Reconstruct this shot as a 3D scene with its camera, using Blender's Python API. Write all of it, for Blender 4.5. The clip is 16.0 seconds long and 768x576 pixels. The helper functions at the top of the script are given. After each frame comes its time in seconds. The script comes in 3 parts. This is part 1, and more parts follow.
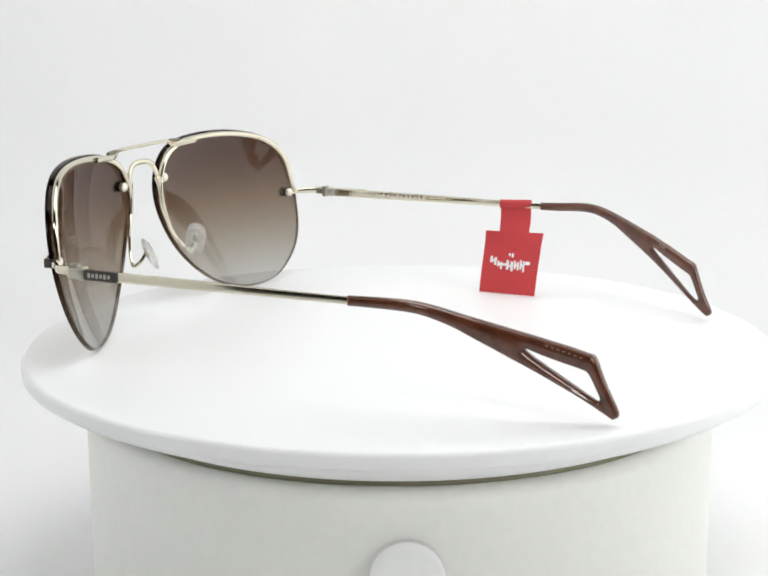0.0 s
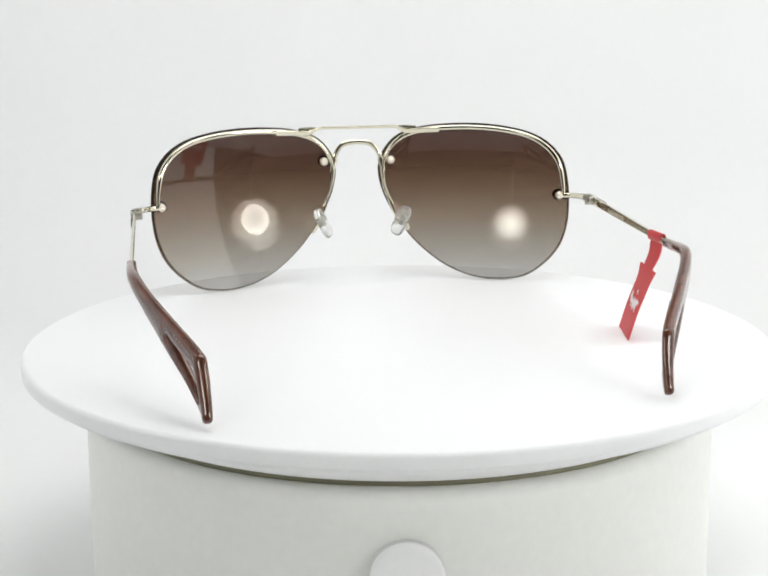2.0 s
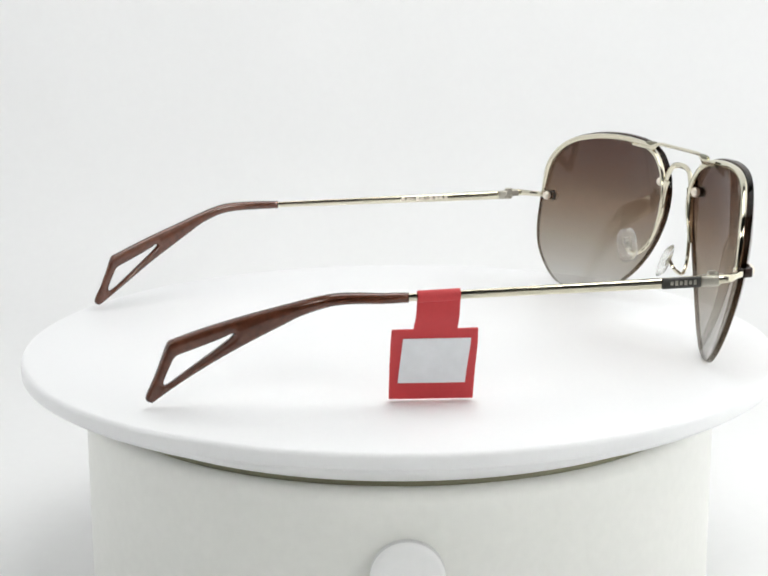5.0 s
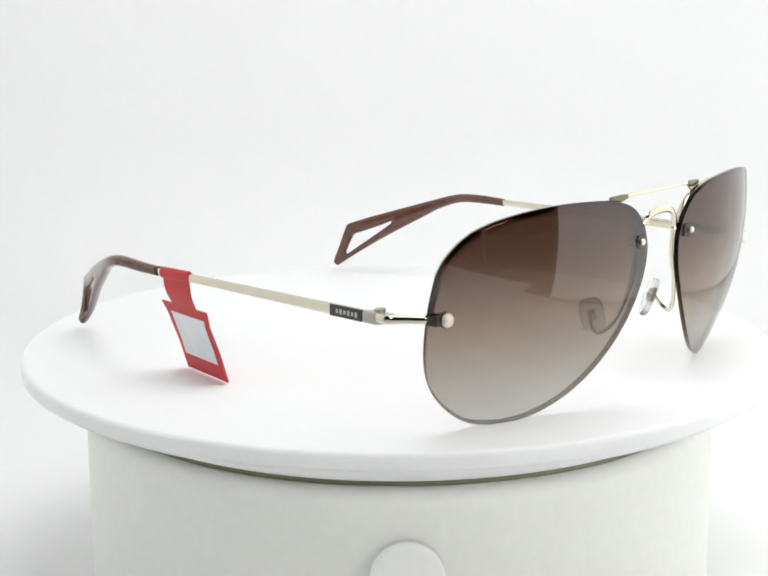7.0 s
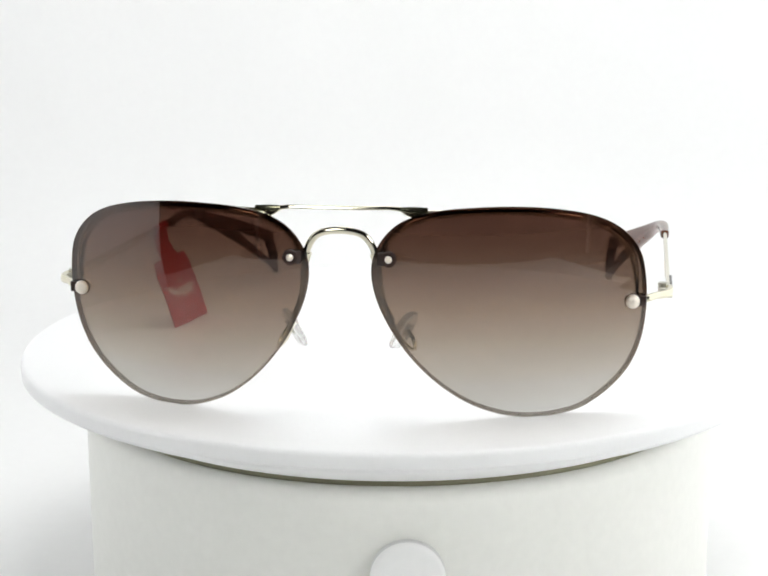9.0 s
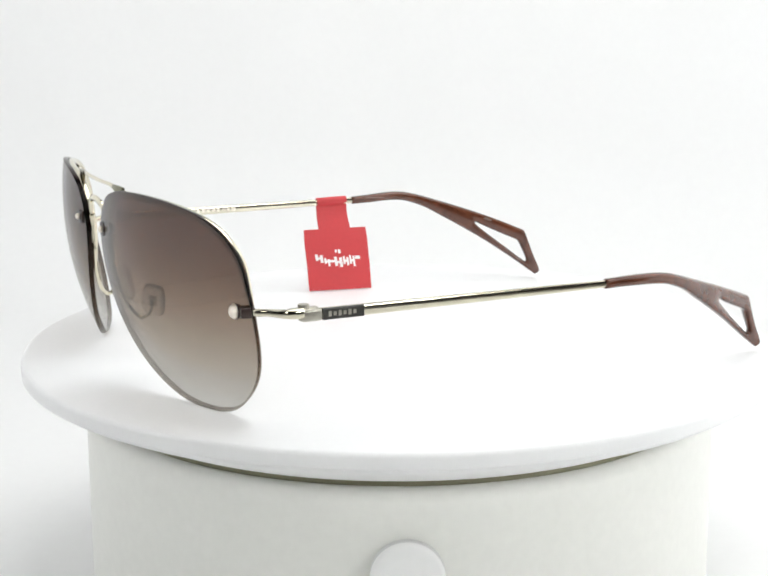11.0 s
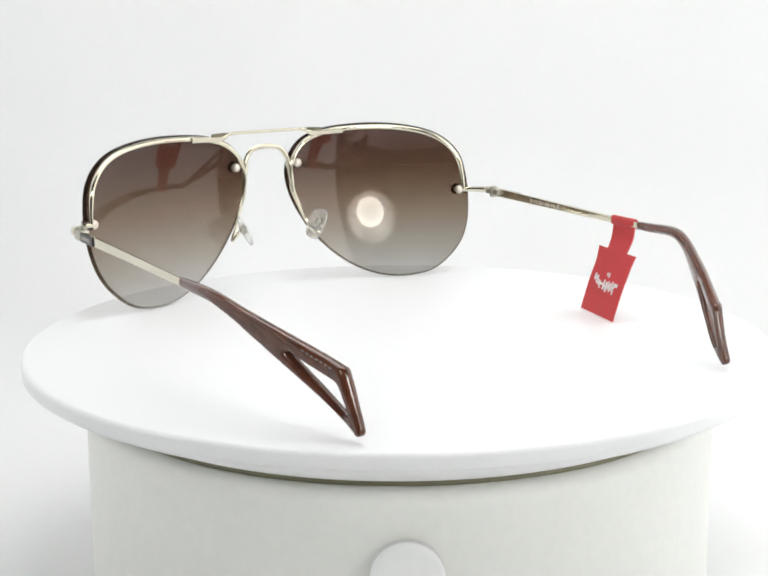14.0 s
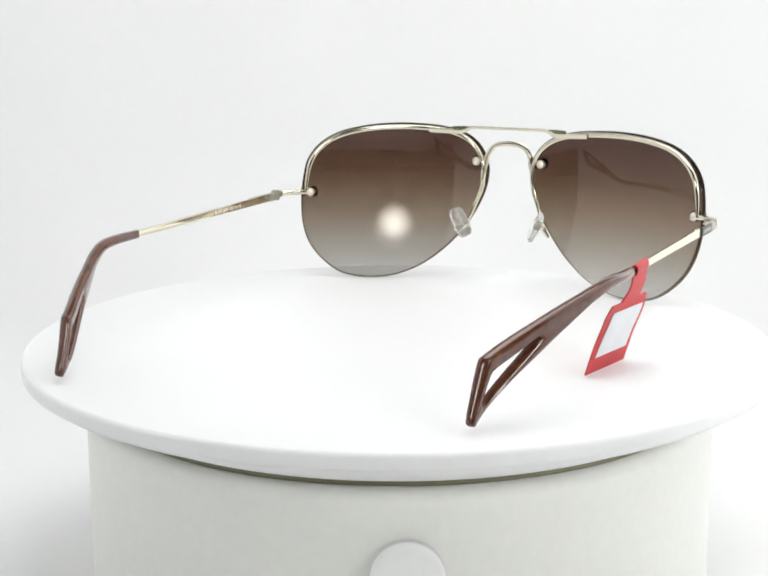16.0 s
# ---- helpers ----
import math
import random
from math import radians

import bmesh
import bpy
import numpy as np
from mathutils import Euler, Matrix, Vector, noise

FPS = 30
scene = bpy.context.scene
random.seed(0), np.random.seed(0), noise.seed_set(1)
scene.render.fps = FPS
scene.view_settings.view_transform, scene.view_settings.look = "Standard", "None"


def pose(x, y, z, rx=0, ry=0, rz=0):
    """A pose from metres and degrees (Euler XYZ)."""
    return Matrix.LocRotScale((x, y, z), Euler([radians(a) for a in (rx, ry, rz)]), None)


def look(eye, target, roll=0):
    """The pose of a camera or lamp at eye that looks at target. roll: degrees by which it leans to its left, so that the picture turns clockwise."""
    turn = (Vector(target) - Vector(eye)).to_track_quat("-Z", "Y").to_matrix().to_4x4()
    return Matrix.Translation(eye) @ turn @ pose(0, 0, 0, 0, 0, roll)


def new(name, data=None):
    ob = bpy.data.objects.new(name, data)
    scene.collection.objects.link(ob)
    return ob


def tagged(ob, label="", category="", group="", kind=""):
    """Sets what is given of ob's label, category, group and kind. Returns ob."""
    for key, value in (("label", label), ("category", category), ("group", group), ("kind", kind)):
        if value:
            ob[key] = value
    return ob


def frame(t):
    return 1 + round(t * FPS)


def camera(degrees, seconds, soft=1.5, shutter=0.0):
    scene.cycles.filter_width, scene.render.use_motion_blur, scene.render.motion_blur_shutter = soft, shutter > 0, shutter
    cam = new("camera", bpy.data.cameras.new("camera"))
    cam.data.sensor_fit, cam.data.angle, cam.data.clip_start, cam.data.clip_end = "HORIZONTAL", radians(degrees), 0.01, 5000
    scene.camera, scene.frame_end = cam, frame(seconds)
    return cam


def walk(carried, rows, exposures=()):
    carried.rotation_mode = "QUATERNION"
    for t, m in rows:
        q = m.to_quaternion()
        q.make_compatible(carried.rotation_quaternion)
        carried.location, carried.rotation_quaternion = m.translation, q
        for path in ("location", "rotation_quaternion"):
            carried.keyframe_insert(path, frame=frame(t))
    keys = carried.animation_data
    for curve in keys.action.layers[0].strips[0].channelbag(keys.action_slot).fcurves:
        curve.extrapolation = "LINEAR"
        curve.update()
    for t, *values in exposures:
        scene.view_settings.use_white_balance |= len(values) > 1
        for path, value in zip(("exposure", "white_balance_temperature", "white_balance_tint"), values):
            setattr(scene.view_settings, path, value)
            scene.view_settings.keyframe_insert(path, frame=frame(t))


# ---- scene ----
# ---------- camera: stands still before the turntable ----------
cam = camera(28.3, 16.0, soft=1.9)
EYE = Vector((0.0, -0.4022, 0.0996))
still = look(EYE, EYE + Vector((-0.00965, 0.97742, -0.21107)), roll=-0.296)
walk(cam, [(0, still), (16, still)],
     exposures=[(0, 0.12), (2.5, 0.12), (5.5, 0.14), (7, 0.19), (8, 0.25), (9.5, 0.29), (10.5, 0.26), (12.5, 0.21), (14, 0.19), (16, 0.18)])

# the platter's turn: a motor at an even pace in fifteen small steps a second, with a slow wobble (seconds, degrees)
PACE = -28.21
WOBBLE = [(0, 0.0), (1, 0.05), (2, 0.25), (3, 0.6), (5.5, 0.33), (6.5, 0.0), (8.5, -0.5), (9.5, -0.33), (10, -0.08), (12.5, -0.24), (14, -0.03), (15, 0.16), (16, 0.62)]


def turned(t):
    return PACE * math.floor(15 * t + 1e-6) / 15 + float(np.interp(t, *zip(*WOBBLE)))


# ---------- world: a dim closed room ----------
world = bpy.data.worlds.new("room_dark")
world.use_nodes = True
world.node_tree.nodes["Background"].inputs[0].default_value = (0.5, 0.5, 0.5, 1)
world.node_tree.nodes["Background"].inputs[1].default_value = 0.02
scene.world = world

ROOF_POWER, RIGHT_POWER, LEFT_POWER = 1.00, 0.44, 0.06
BULB_RIGHT, BULB_LEFT = 15.0, 13.0


# ---------- materials ----------
def mat(name, colour, rough=0.5, metal=0.0, vary=0.06, scale=400.0, bump=0.0, spec=0.5, coat=0.0, coarse=25.0):
    """A principled surface with grain at two scales."""
    m = bpy.data.materials.new(name)
    m.use_nodes = True
    nt = m.node_tree
    b = nt.nodes["Principled BSDF"]
    tc = nt.nodes.new("ShaderNodeTexCoord")
    fine, big = nt.nodes.new("ShaderNodeTexNoise"), nt.nodes.new("ShaderNodeTexNoise")
    fine.inputs["Scale"].default_value, big.inputs["Scale"].default_value = scale, coarse
    fine.inputs["Detail"].default_value = 4
    for n in (fine, big):
        nt.links.new(tc.outputs["Object"], n.inputs["Vector"])
    add = nt.nodes.new("ShaderNodeMath")
    add.operation = "ADD"
    nt.links.new(fine.outputs["Fac"], add.inputs[0])
    nt.links.new(big.outputs["Fac"], add.inputs[1])
    ramp = nt.nodes.new("ShaderNodeMapRange")
    ramp.inputs["From Min"].default_value, ramp.inputs["From Max"].default_value = 0.6, 1.4
    ramp.inputs["To Min"].default_value, ramp.inputs["To Max"].default_value = 1 - vary, 1 + vary
    nt.links.new(add.outputs[0], ramp.inputs["Value"])
    mul = nt.nodes.new("ShaderNodeVectorMath")
    mul.operation = "SCALE"
    mul.inputs[0].default_value = colour
    nt.links.new(ramp.outputs["Result"], mul.inputs["Scale"])
    nt.links.new(mul.outputs["Vector"], b.inputs["Base Color"])
    rr = nt.nodes.new("ShaderNodeMapRange")
    rr.inputs["To Min"].default_value, rr.inputs["To Max"].default_value = rough * 0.85, min(1.0, rough * 1.15)
    nt.links.new(big.outputs["Fac"], rr.inputs["Value"])
    nt.links.new(rr.outputs["Result"], b.inputs["Roughness"])
    b.inputs["Metallic"].default_value = metal
    b.inputs["Specular IOR Level"].default_value = spec
    b.inputs["Coat Weight"].default_value = coat
    if bump:
        bp = nt.nodes.new("ShaderNodeBump")
        bp.inputs["Strength"].default_value, bp.inputs["Distance"].default_value = bump, 0.0002
        nt.links.new(fine.outputs["Fac"], bp.inputs["Height"])
        nt.links.new(bp.outputs["Normal"], b.inputs["Normal"])
    return m


def glow(name, colour, strength, centre=1.0, rim=1.0, radius=0.05):
    """A glowing diffuser whose strength goes from its centre to its rim."""
    m = bpy.data.materials.new(name)
    m.use_nodes = True
    nt = m.node_tree
    nt.nodes.remove(nt.nodes["Principled BSDF"])
    e = nt.nodes.new("ShaderNodeEmission")
    e.inputs["Color"].default_value, e.inputs["Strength"].default_value = (*colour, 1), strength
    tc, far, fall = nt.nodes.new("ShaderNodeTexCoord"), nt.nodes.new("ShaderNodeVectorMath"), nt.nodes.new("ShaderNodeMapRange")
    far.operation, fall.interpolation_type = "LENGTH", "SMOOTHSTEP"
    nt.links.new(tc.outputs["Object"], far.inputs[0])
    nt.links.new(far.outputs["Value"], fall.inputs["Value"])
    fall.inputs["From Min"].default_value, fall.inputs["From Max"].default_value = radius * 0.15, radius
    fall.inputs["To Min"].default_value, fall.inputs["To Max"].default_value = strength * centre, strength * rim
    nt.links.new(fall.outputs["Result"], e.inputs["Strength"])
    nt.links.new(e.outputs[0], nt.nodes["Material Output"].inputs["Surface"])
    return m


def lens_tint(name, gloss_face, depth=1.0, low=0.0):
    """Thin tinted lens: brown at the brow, nearly clear at the foot, with a plain glass reflection."""
    m = bpy.data.materials.new(name)
    m.use_nodes = True
    nt = m.node_tree
    nt.nodes.remove(nt.nodes["Principled BSDF"])
    tc, sep = nt.nodes.new("ShaderNodeTexCoord"), nt.nodes.new("ShaderNodeSeparateXYZ")
    nt.links.new(tc.outputs["Object"], sep.inputs[0])
    mr = nt.nodes.new("ShaderNodeMapRange")
    mr.inputs["From Min"].default_value, mr.inputs["From Max"].default_value = low, 0.048
    nt.links.new(sep.outputs["Z"], mr.inputs["Value"])
    ramp = nt.nodes.new("ShaderNodeValToRGB")
    stops = [(0.0, 0.56, 0.55, 0.53), (0.2, 0.41, 0.372, 0.328), (0.36, 0.305, 0.247, 0.192), (0.55, 0.198, 0.132, 0.090),
             (0.7, 0.122, 0.070, 0.046), (0.85, 0.088, 0.044, 0.030), (1.0, 0.066, 0.029, 0.020)]
    while len(ramp.color_ramp.elements) < len(stops):
        ramp.color_ramp.elements.new(0.5)
    for el, (p, r, g, b) in zip(ramp.color_ramp.elements, stops):
        el.position, el.color = p, (r ** (0.5 * depth), g ** (0.5 * depth), b ** (0.5 * depth), 1)  # two faces
    nt.links.new(mr.outputs["Result"], ramp.inputs["Fac"])
    clear, gloss, mix = nt.nodes.new("ShaderNodeBsdfTransparent"), nt.nodes.new("ShaderNodeBsdfGlossy"), nt.nodes.new("ShaderNodeMixShader")
    gloss.inputs["Roughness"].default_value = 0.035
    face = nt.nodes.new("ShaderNodeLayerWeight")
    face.inputs["Blend"].default_value = 0.5
    power, fres = nt.nodes.new("ShaderNodeMath"), nt.nodes.new("ShaderNodeMath")
    power.operation, fres.operation = "POWER", "MULTIPLY_ADD"
    power.inputs[1].default_value, fres.inputs[1].default_value, fres.inputs[2].default_value = 5.0, 0.85, gloss_face
    nt.links.new(face.outputs["Facing"], power.inputs[0])
    nt.links.new(power.outputs[0], fres.inputs[0])
    nt.links.new(ramp.outputs["Color"], clear.inputs["Color"])
    nt.links.new(fres.outputs[0], mix.inputs["Fac"])
    nt.links.new(clear.outputs[0], mix.inputs[1])
    nt.links.new(gloss.outputs[0], mix.inputs[2])
    nt.links.new(mix.outputs[0], nt.nodes["Material Output"].inputs["Surface"])
    return m


def clear_plastic():
    m = bpy.data.materials.new("clear_silicone")
    m.use_nodes = True
    b = m.node_tree.nodes["Principled BSDF"]
    b.inputs["Base Color"].default_value = (0.93, 0.93, 0.92, 1)
    b.inputs["Transmission Weight"].default_value = 0.88
    b.inputs["Roughness"].default_value = 0.12
    b.inputs["IOR"].default_value = 1.35
    return m


WHITE_TOP = mat("white_laminate", (0.90, 0.90, 0.91), 0.45, vary=0.012, scale=900, bump=0.03)
BASE_WHITE = mat("white_plastic_base", (0.82, 0.82, 0.785), 0.5, vary=0.03, coarse=18)
KNOB = mat("white_knob_plastic", (0.91, 0.91, 0.91), 0.35, vary=0.02)
KNOB_SHADE = mat("shaded_knob_grey", (0.70, 0.70, 0.70), 0.45, vary=0.04)
GAP_DARK = mat("dark_gap_shade", (0.27, 0.26, 0.17), 0.6)
PAPER = mat("white_paper_sweep", (0.85, 0.85, 0.85), 0.8, vary=0.012, scale=250, coarse=6, bump=0.05)
FABRIC = mat("white_tent_fabric", (0.82, 0.82, 0.83), 0.85, vary=0.03)
ROOM = mat("dark_room_paint", (0.06, 0.054, 0.05), 0.8, coarse=2)
TABLE = mat("grey_table_laminate", (0.36, 0.34, 0.32), 0.6, coarse=4)
GOLD = mat("pale_gold_metal", (0.69, 0.65, 0.52), 0.09, metal=1.0, vary=0.04, scale=1500, bump=0.02)
BROWN = mat("brown_acetate", (0.108, 0.036, 0.019), 0.17, vary=0.4, scale=500, coarse=140, spec=0.55, coat=0.4)
EDGE = mat("dark_lens_edge", (0.035, 0.020, 0.017), 0.25, vary=0.2)
JOINT = mat("dark_reflection_metal", (0.20, 0.19, 0.13), 0.22, metal=1.0, vary=0.1)
SCREW = mat("brushed_screw_metal", (0.86, 0.79, 0.70), 0.45, metal=1.0)
PLATE = mat("dark_enamel_plate", (0.03, 0.028, 0.024), 0.35)
SILVER = mat("engraved_metal", (0.48, 0.46, 0.40), 0.35, metal=1.0)
RED = mat("red_card", (0.56, 0.042, 0.048), 0.55, vary=0.05, scale=900, coarse=80, bump=0.05)
STICKER = mat("grey_white_sticker", (0.77, 0.79, 0.82), 0.5, vary=0.05, coarse=150)
MARKING = mat("pale_marking", (0.20, 0.13, 0.10), 0.5)
PRINT = mat("white_print", (0.85, 0.83, 0.83), 0.5)
LENS_FRONT, LENS_BACK = lens_tint("coated_lens_front", 0.085), lens_tint("tinted_lens_back", 0.042)
EDGE_TINT = lens_tint("polished_lens_edge", 0.012, 1.5, -0.010)
CLEAR = clear_plastic()
DISH = mat("white_lamp_dish", (0.75, 0.75, 0.75), 0.5)
LAMP_BODY = mat("grey_lamp_metal", (0.2, 0.2, 0.2), 0.4, metal=0.6)


# ---------- mesh helpers ----------
def part(name, bm, material, parent=None, label="", smooth=True):
    me = bpy.data.meshes.new(name)
    bmesh.ops.recalc_face_normals(bm, faces=bm.faces)
    for e in bm.edges:
        if len(e.link_faces) == 2 and e.calc_face_angle(0) > 0.75:
            e.smooth = False
    bm.to_mesh(me)
    bm.free()
    for p in me.polygons:
        p.use_smooth = smooth
    me.materials.append(material)
    ob = new(name, me)
    if parent:
        ob.parent = parent
    if label:
        ob["label"] = label
    return ob


def box(bm, lo, hi, bevel=0.0):
    m = Matrix.Translation((Vector(lo) + Vector(hi)) / 2) @ Matrix.Diagonal((*(Vector(hi) - Vector(lo)), 1))
    made = bmesh.ops.create_cube(bm, size=1, matrix=m)
    if bevel:
        edges = list({e for v in made["verts"] for e in v.link_edges})
        bmesh.ops.bevel(bm, geom=edges, offset=bevel, segments=3, affect="EDGES", profile=0.5)
    return bm


def lathe(bm, profile, n=96, m=Matrix()):
    """Turns (radius, height) pairs round z; a radius of 0 closes the end."""
    rings = []
    for r, z in profile:
        if r <= 0:
            rings.append([bm.verts.new(m @ Vector((0, 0, z)))])
        else:
            rings.append([bm.verts.new(m @ Vector((r * math.cos(2 * math.pi * i / n), r * math.sin(2 * math.pi * i / n), z))) for i in range(n)])
    for a, b in zip(rings, rings[1:]):
        for i in range(n):
            q = [a[i % len(a)], a[(i + 1) % len(a)], b[(i + 1) % len(b)], b[i % len(b)]]
            q = list(dict.fromkeys(q))
            if len(q) > 2:
                bm.faces.new(q)
    return bm


def spline(pts, per=8, closed=False):
    """Catmull-Rom through points of any dimension."""
    p = [np.array(q, float) for q in pts]
    n, out = len(p), []
    for i in range(n if closed else n - 1):
        if closed:
            a, b, c, d = p[i - 1], p[i], p[(i + 1) % n], p[(i + 2) % n]
        else:
            a, b, c, d = p[max(i - 1, 0)], p[i], p[i + 1], p[min(i + 2, n - 1)]
        for k in range(per):
            u = k / per
            out.append(0.5 * (2 * b + (c - a) * u + (2 * a - 5 * b + 4 * c - d) * u * u + (3 * b - a - 3 * c + d) * u ** 3))
    if not closed:
        out.append(p[-1])
    return out


def sweep(bm, path, sizes, up=(0, 0, 1), n=12, power=2.0, closed=False):
    """A bar along path; sizes: half width (sideways) and half height at each point; power above 2 squares the section."""
    rings, up = [], Vector(up)
    for i, p in enumerate(path):
        a, b = path[i - 1 if closed else max(i - 1, 0)], path[(i + 1) % len(path) if closed else min(i + 1, len(path) - 1)]
        t = (Vector(b) - Vector(a)).normalized()
        side = t.cross(up).normalized()
        v = side.cross(t).normalized()
        hw, hh = sizes[i] if isinstance(sizes, list) else sizes
        ring = []
        for k in range(n):
            c, s = math.cos(2 * math.pi * (k + 0.5) / n), math.sin(2 * math.pi * (k + 0.5) / n)
            c, s = math.copysign(abs(c) ** (2 / power), c), math.copysign(abs(s) ** (2 / power), s)
            ring.append(bm.verts.new(Vector(p) + side * (hw * c) + v * (hh * s)))
        rings.append(ring)
    pairs = list(zip(rings, rings[1:])) + ([(rings[-1], rings[0])] if closed else [])
    for a, b in pairs:
        for k in range(n):
            bm.faces.new([a[k], a[(k + 1) % n], b[(k + 1) % n], b[k]])
    if not closed:
        bm.faces.new(rings[0][::-1])
        bm.faces.new(rings[-1])
    return bm


def ball(bm, at, r, flat=1.0, axis="y"):
    d = {"x": (flat, 1, 1), "y": (1, flat, 1), "z": (1, 1, flat)}[axis]
    bmesh.ops.create_uvsphere(bm, u_segments=20, v_segments=12, radius=r, matrix=Matrix.Translation(at) @ Matrix.Diagonal((*d, 1)))
    return bm


# ---------- the light tent and the room round it ----------
FLOOR_Z = -0.0665
def tent():
    bm = bmesh.new()
    prof = [(-0.52, FLOOR_Z), (-0.215, FLOOR_Z), (-0.2149, FLOOR_Z), (0.1, FLOOR_Z), (0.26, FLOOR_Z), (0.28, FLOOR_Z)]
    prof += [(0.28 + 0.08 * math.sin(a), FLOOR_Z + 0.08 * (1 - math.cos(a))) for a in np.linspace(0.1, math.pi / 2, 16)]
    prof += [(0.36, 0.04), (0.36, 0.10), (0.36, 0.40)]
    for (y, z) in prof:  # a wide apron before the tent
        half = 0.30 if y < -0.21495 else 0.2545
        bm.verts.new((-half, y, z)), bm.verts.new((half, y, z))
    bm.verts.ensure_lookup_table()
    for i in range(len(prof) - 1):
        bm.faces.new([bm.verts[2 * i], bm.verts[2 * i + 1], bm.verts[2 * i + 3], bm.verts[2 * i + 2]])
    tagged(part("backdrop", bm, PAPER), "seamless white paper sweep, floor curving into back", "backdrop", kind="structure")
    for name, x0, x1, y0 in (("wall_left", -0.264, -0.254, -0.205), ("wall_right", 0.254, 0.264, -0.150)):
        bm = box(bmesh.new(), (x0, y0, FLOOR_Z - 0.004), (x1, 0.37, 0.415), 0.002)
        tagged(part(name, bm, FABRIC, smooth=False), "white fabric side wall of light tent", "wall", kind="structure")
    bm = bmesh.new()
    for lo, hi in (((-0.254, -0.21, 0.405), (-0.18, 0.37, 0.415)), ((0.18, -0.21, 0.405), (0.254, 0.37, 0.415)),
                   ((-0.18, -0.21, 0.405), (0.18, -0.185, 0.415)), ((-0.18, 0.30, 0.405), (0.18, 0.37, 0.415))):
        box(bm, lo, hi)
    tagged(part("ceiling", bm, FABRIC, smooth=False), "white fabric roof of light tent with lamp opening", "ceiling", kind="structure")
    lamp = bpy.data.lights.new("roof_panel_light", "AREA")
    lamp.shape, lamp.size, lamp.size_y, lamp.energy, lamp.color = "RECTANGLE", 0.28, 0.34, ROOF_POWER, (0.985, 1.0, 0.985)
    ob = new("roof_panel_light", lamp)
    ob.matrix_world = look((0.035, 0.0, 0.41), (0.035, 0.0, 0))
    # fill lamps added just inside both side walls to brighten base and backdrop
    for x, watts in ((0.2525, RIGHT_POWER), (-0.2525, LEFT_POWER)):
        lamp = bpy.data.lights.new("side_fill_light", "AREA")
        lamp.shape, lamp.size, lamp.size_y, lamp.energy, lamp.color = "RECTANGLE", 0.50, 0.46, watts, (0.985, 1.0, 0.985)
        ob = new("side_fill_light", lamp)
        ob.matrix_world = look((x, 0.10, 0.168), (0, 0.10, 0.168))


def room():
    bm = box(bmesh.new(), (-1.5, -1.8, FLOOR_Z - 0.03), (1.5, 1.0, FLOOR_Z - 0.005))
    tagged(part("table_top", bm, TABLE, smooth=False), "grey table top under the light tent", "table", kind="structure")
    for name, lo, hi in (("wall_north", (-1.5, 1.0, -0.115), (1.5, 1.05, 1.6)), ("wall_south", (-1.5, -1.85, -0.115), (1.5, -1.8, 1.6)),
                         ("wall_east", (1.5, -1.85, -0.115), (1.55, 1.05, 1.6)), ("wall_west", (-1.55, -1.85, -0.115), (-1.5, 1.05, 1.6)),
                         ("ceiling_room", (-1.55, -1.85, 1.6), (1.55, 1.05, 1.65))):
        tagged(part(name, box(bmesh.new(), lo, hi), ROOM, smooth=False), "dim unlit wall of the room", "wall", kind="structure")


def studio_lamp(at, strength, bulb_r, dish_r, centre, rim, label):
    """A round reflector lamp on a short stand, aimed at the turntable."""
    top = new("studio_lamp")
    base = Vector((at[0], at[1], FLOOR_Z - 0.005))
    top.location = base
    m = Matrix.Translation(-base) @ look(at, (0, 0.03, 0.02)) @ Matrix.Rotation(math.pi, 4, "X")
    part("dish", lathe(bmesh.new(), [(0, -0.05), (dish_r * 0.45, -0.045), (dish_r * 0.8, -0.02), (dish_r * 0.97, 0.0), (dish_r, 0.004), (dish_r * 1.02, 0.0),
                                     (dish_r * 0.82, -0.026), (dish_r * 0.46, -0.052), (0, -0.058)], 64, m), DISH, top, "white reflector dish")
    bulb = part("bulb", lathe(bmesh.new(), [(0, 0.012), (bulb_r * 0.5, 0.008), (bulb_r * 0.85, -0.004), (bulb_r, -0.02), (bulb_r * 0.6, -0.04), (0, -0.042)], 48),
                glow("lamp_glow", (0.985, 1.0, 0.97), strength, centre, rim, bulb_r), top, "glowing round bulb")
    bulb.matrix_local = Matrix.Translation((0, 0, -0.22 * dish_r)) @ m
    back = m @ Vector((0, 0, -0.066))
    part("pole", sweep(bmesh.new(), [back, Vector((back.x, back.y, 0.015))], (0.008, 0.008), up=(1, 0, 0)), LAMP_BODY, top)
    part("foot", lathe(bmesh.new(), [(0, 0), (0.07, 0), (0.07, 0.012), (0.06, 0.018), (0, 0.02)], 48, Matrix.Translation((back.x, back.y, 0))), LAMP_BODY, top)
    return tagged(top, label, "lamp", "lamps before the tent")


tent()
room()
studio_lamp((0.333, -0.391, 0.199), BULB_RIGHT, 0.061, 0.104, 0.6, 1.0, "lit round studio lamp with white reflector dish")
studio_lamp((-0.206, -0.518, 0.272), BULB_LEFT, 0.098, 0.100, 1.0, 0.06, "lit round studio lamp with soft frosted diffuser")


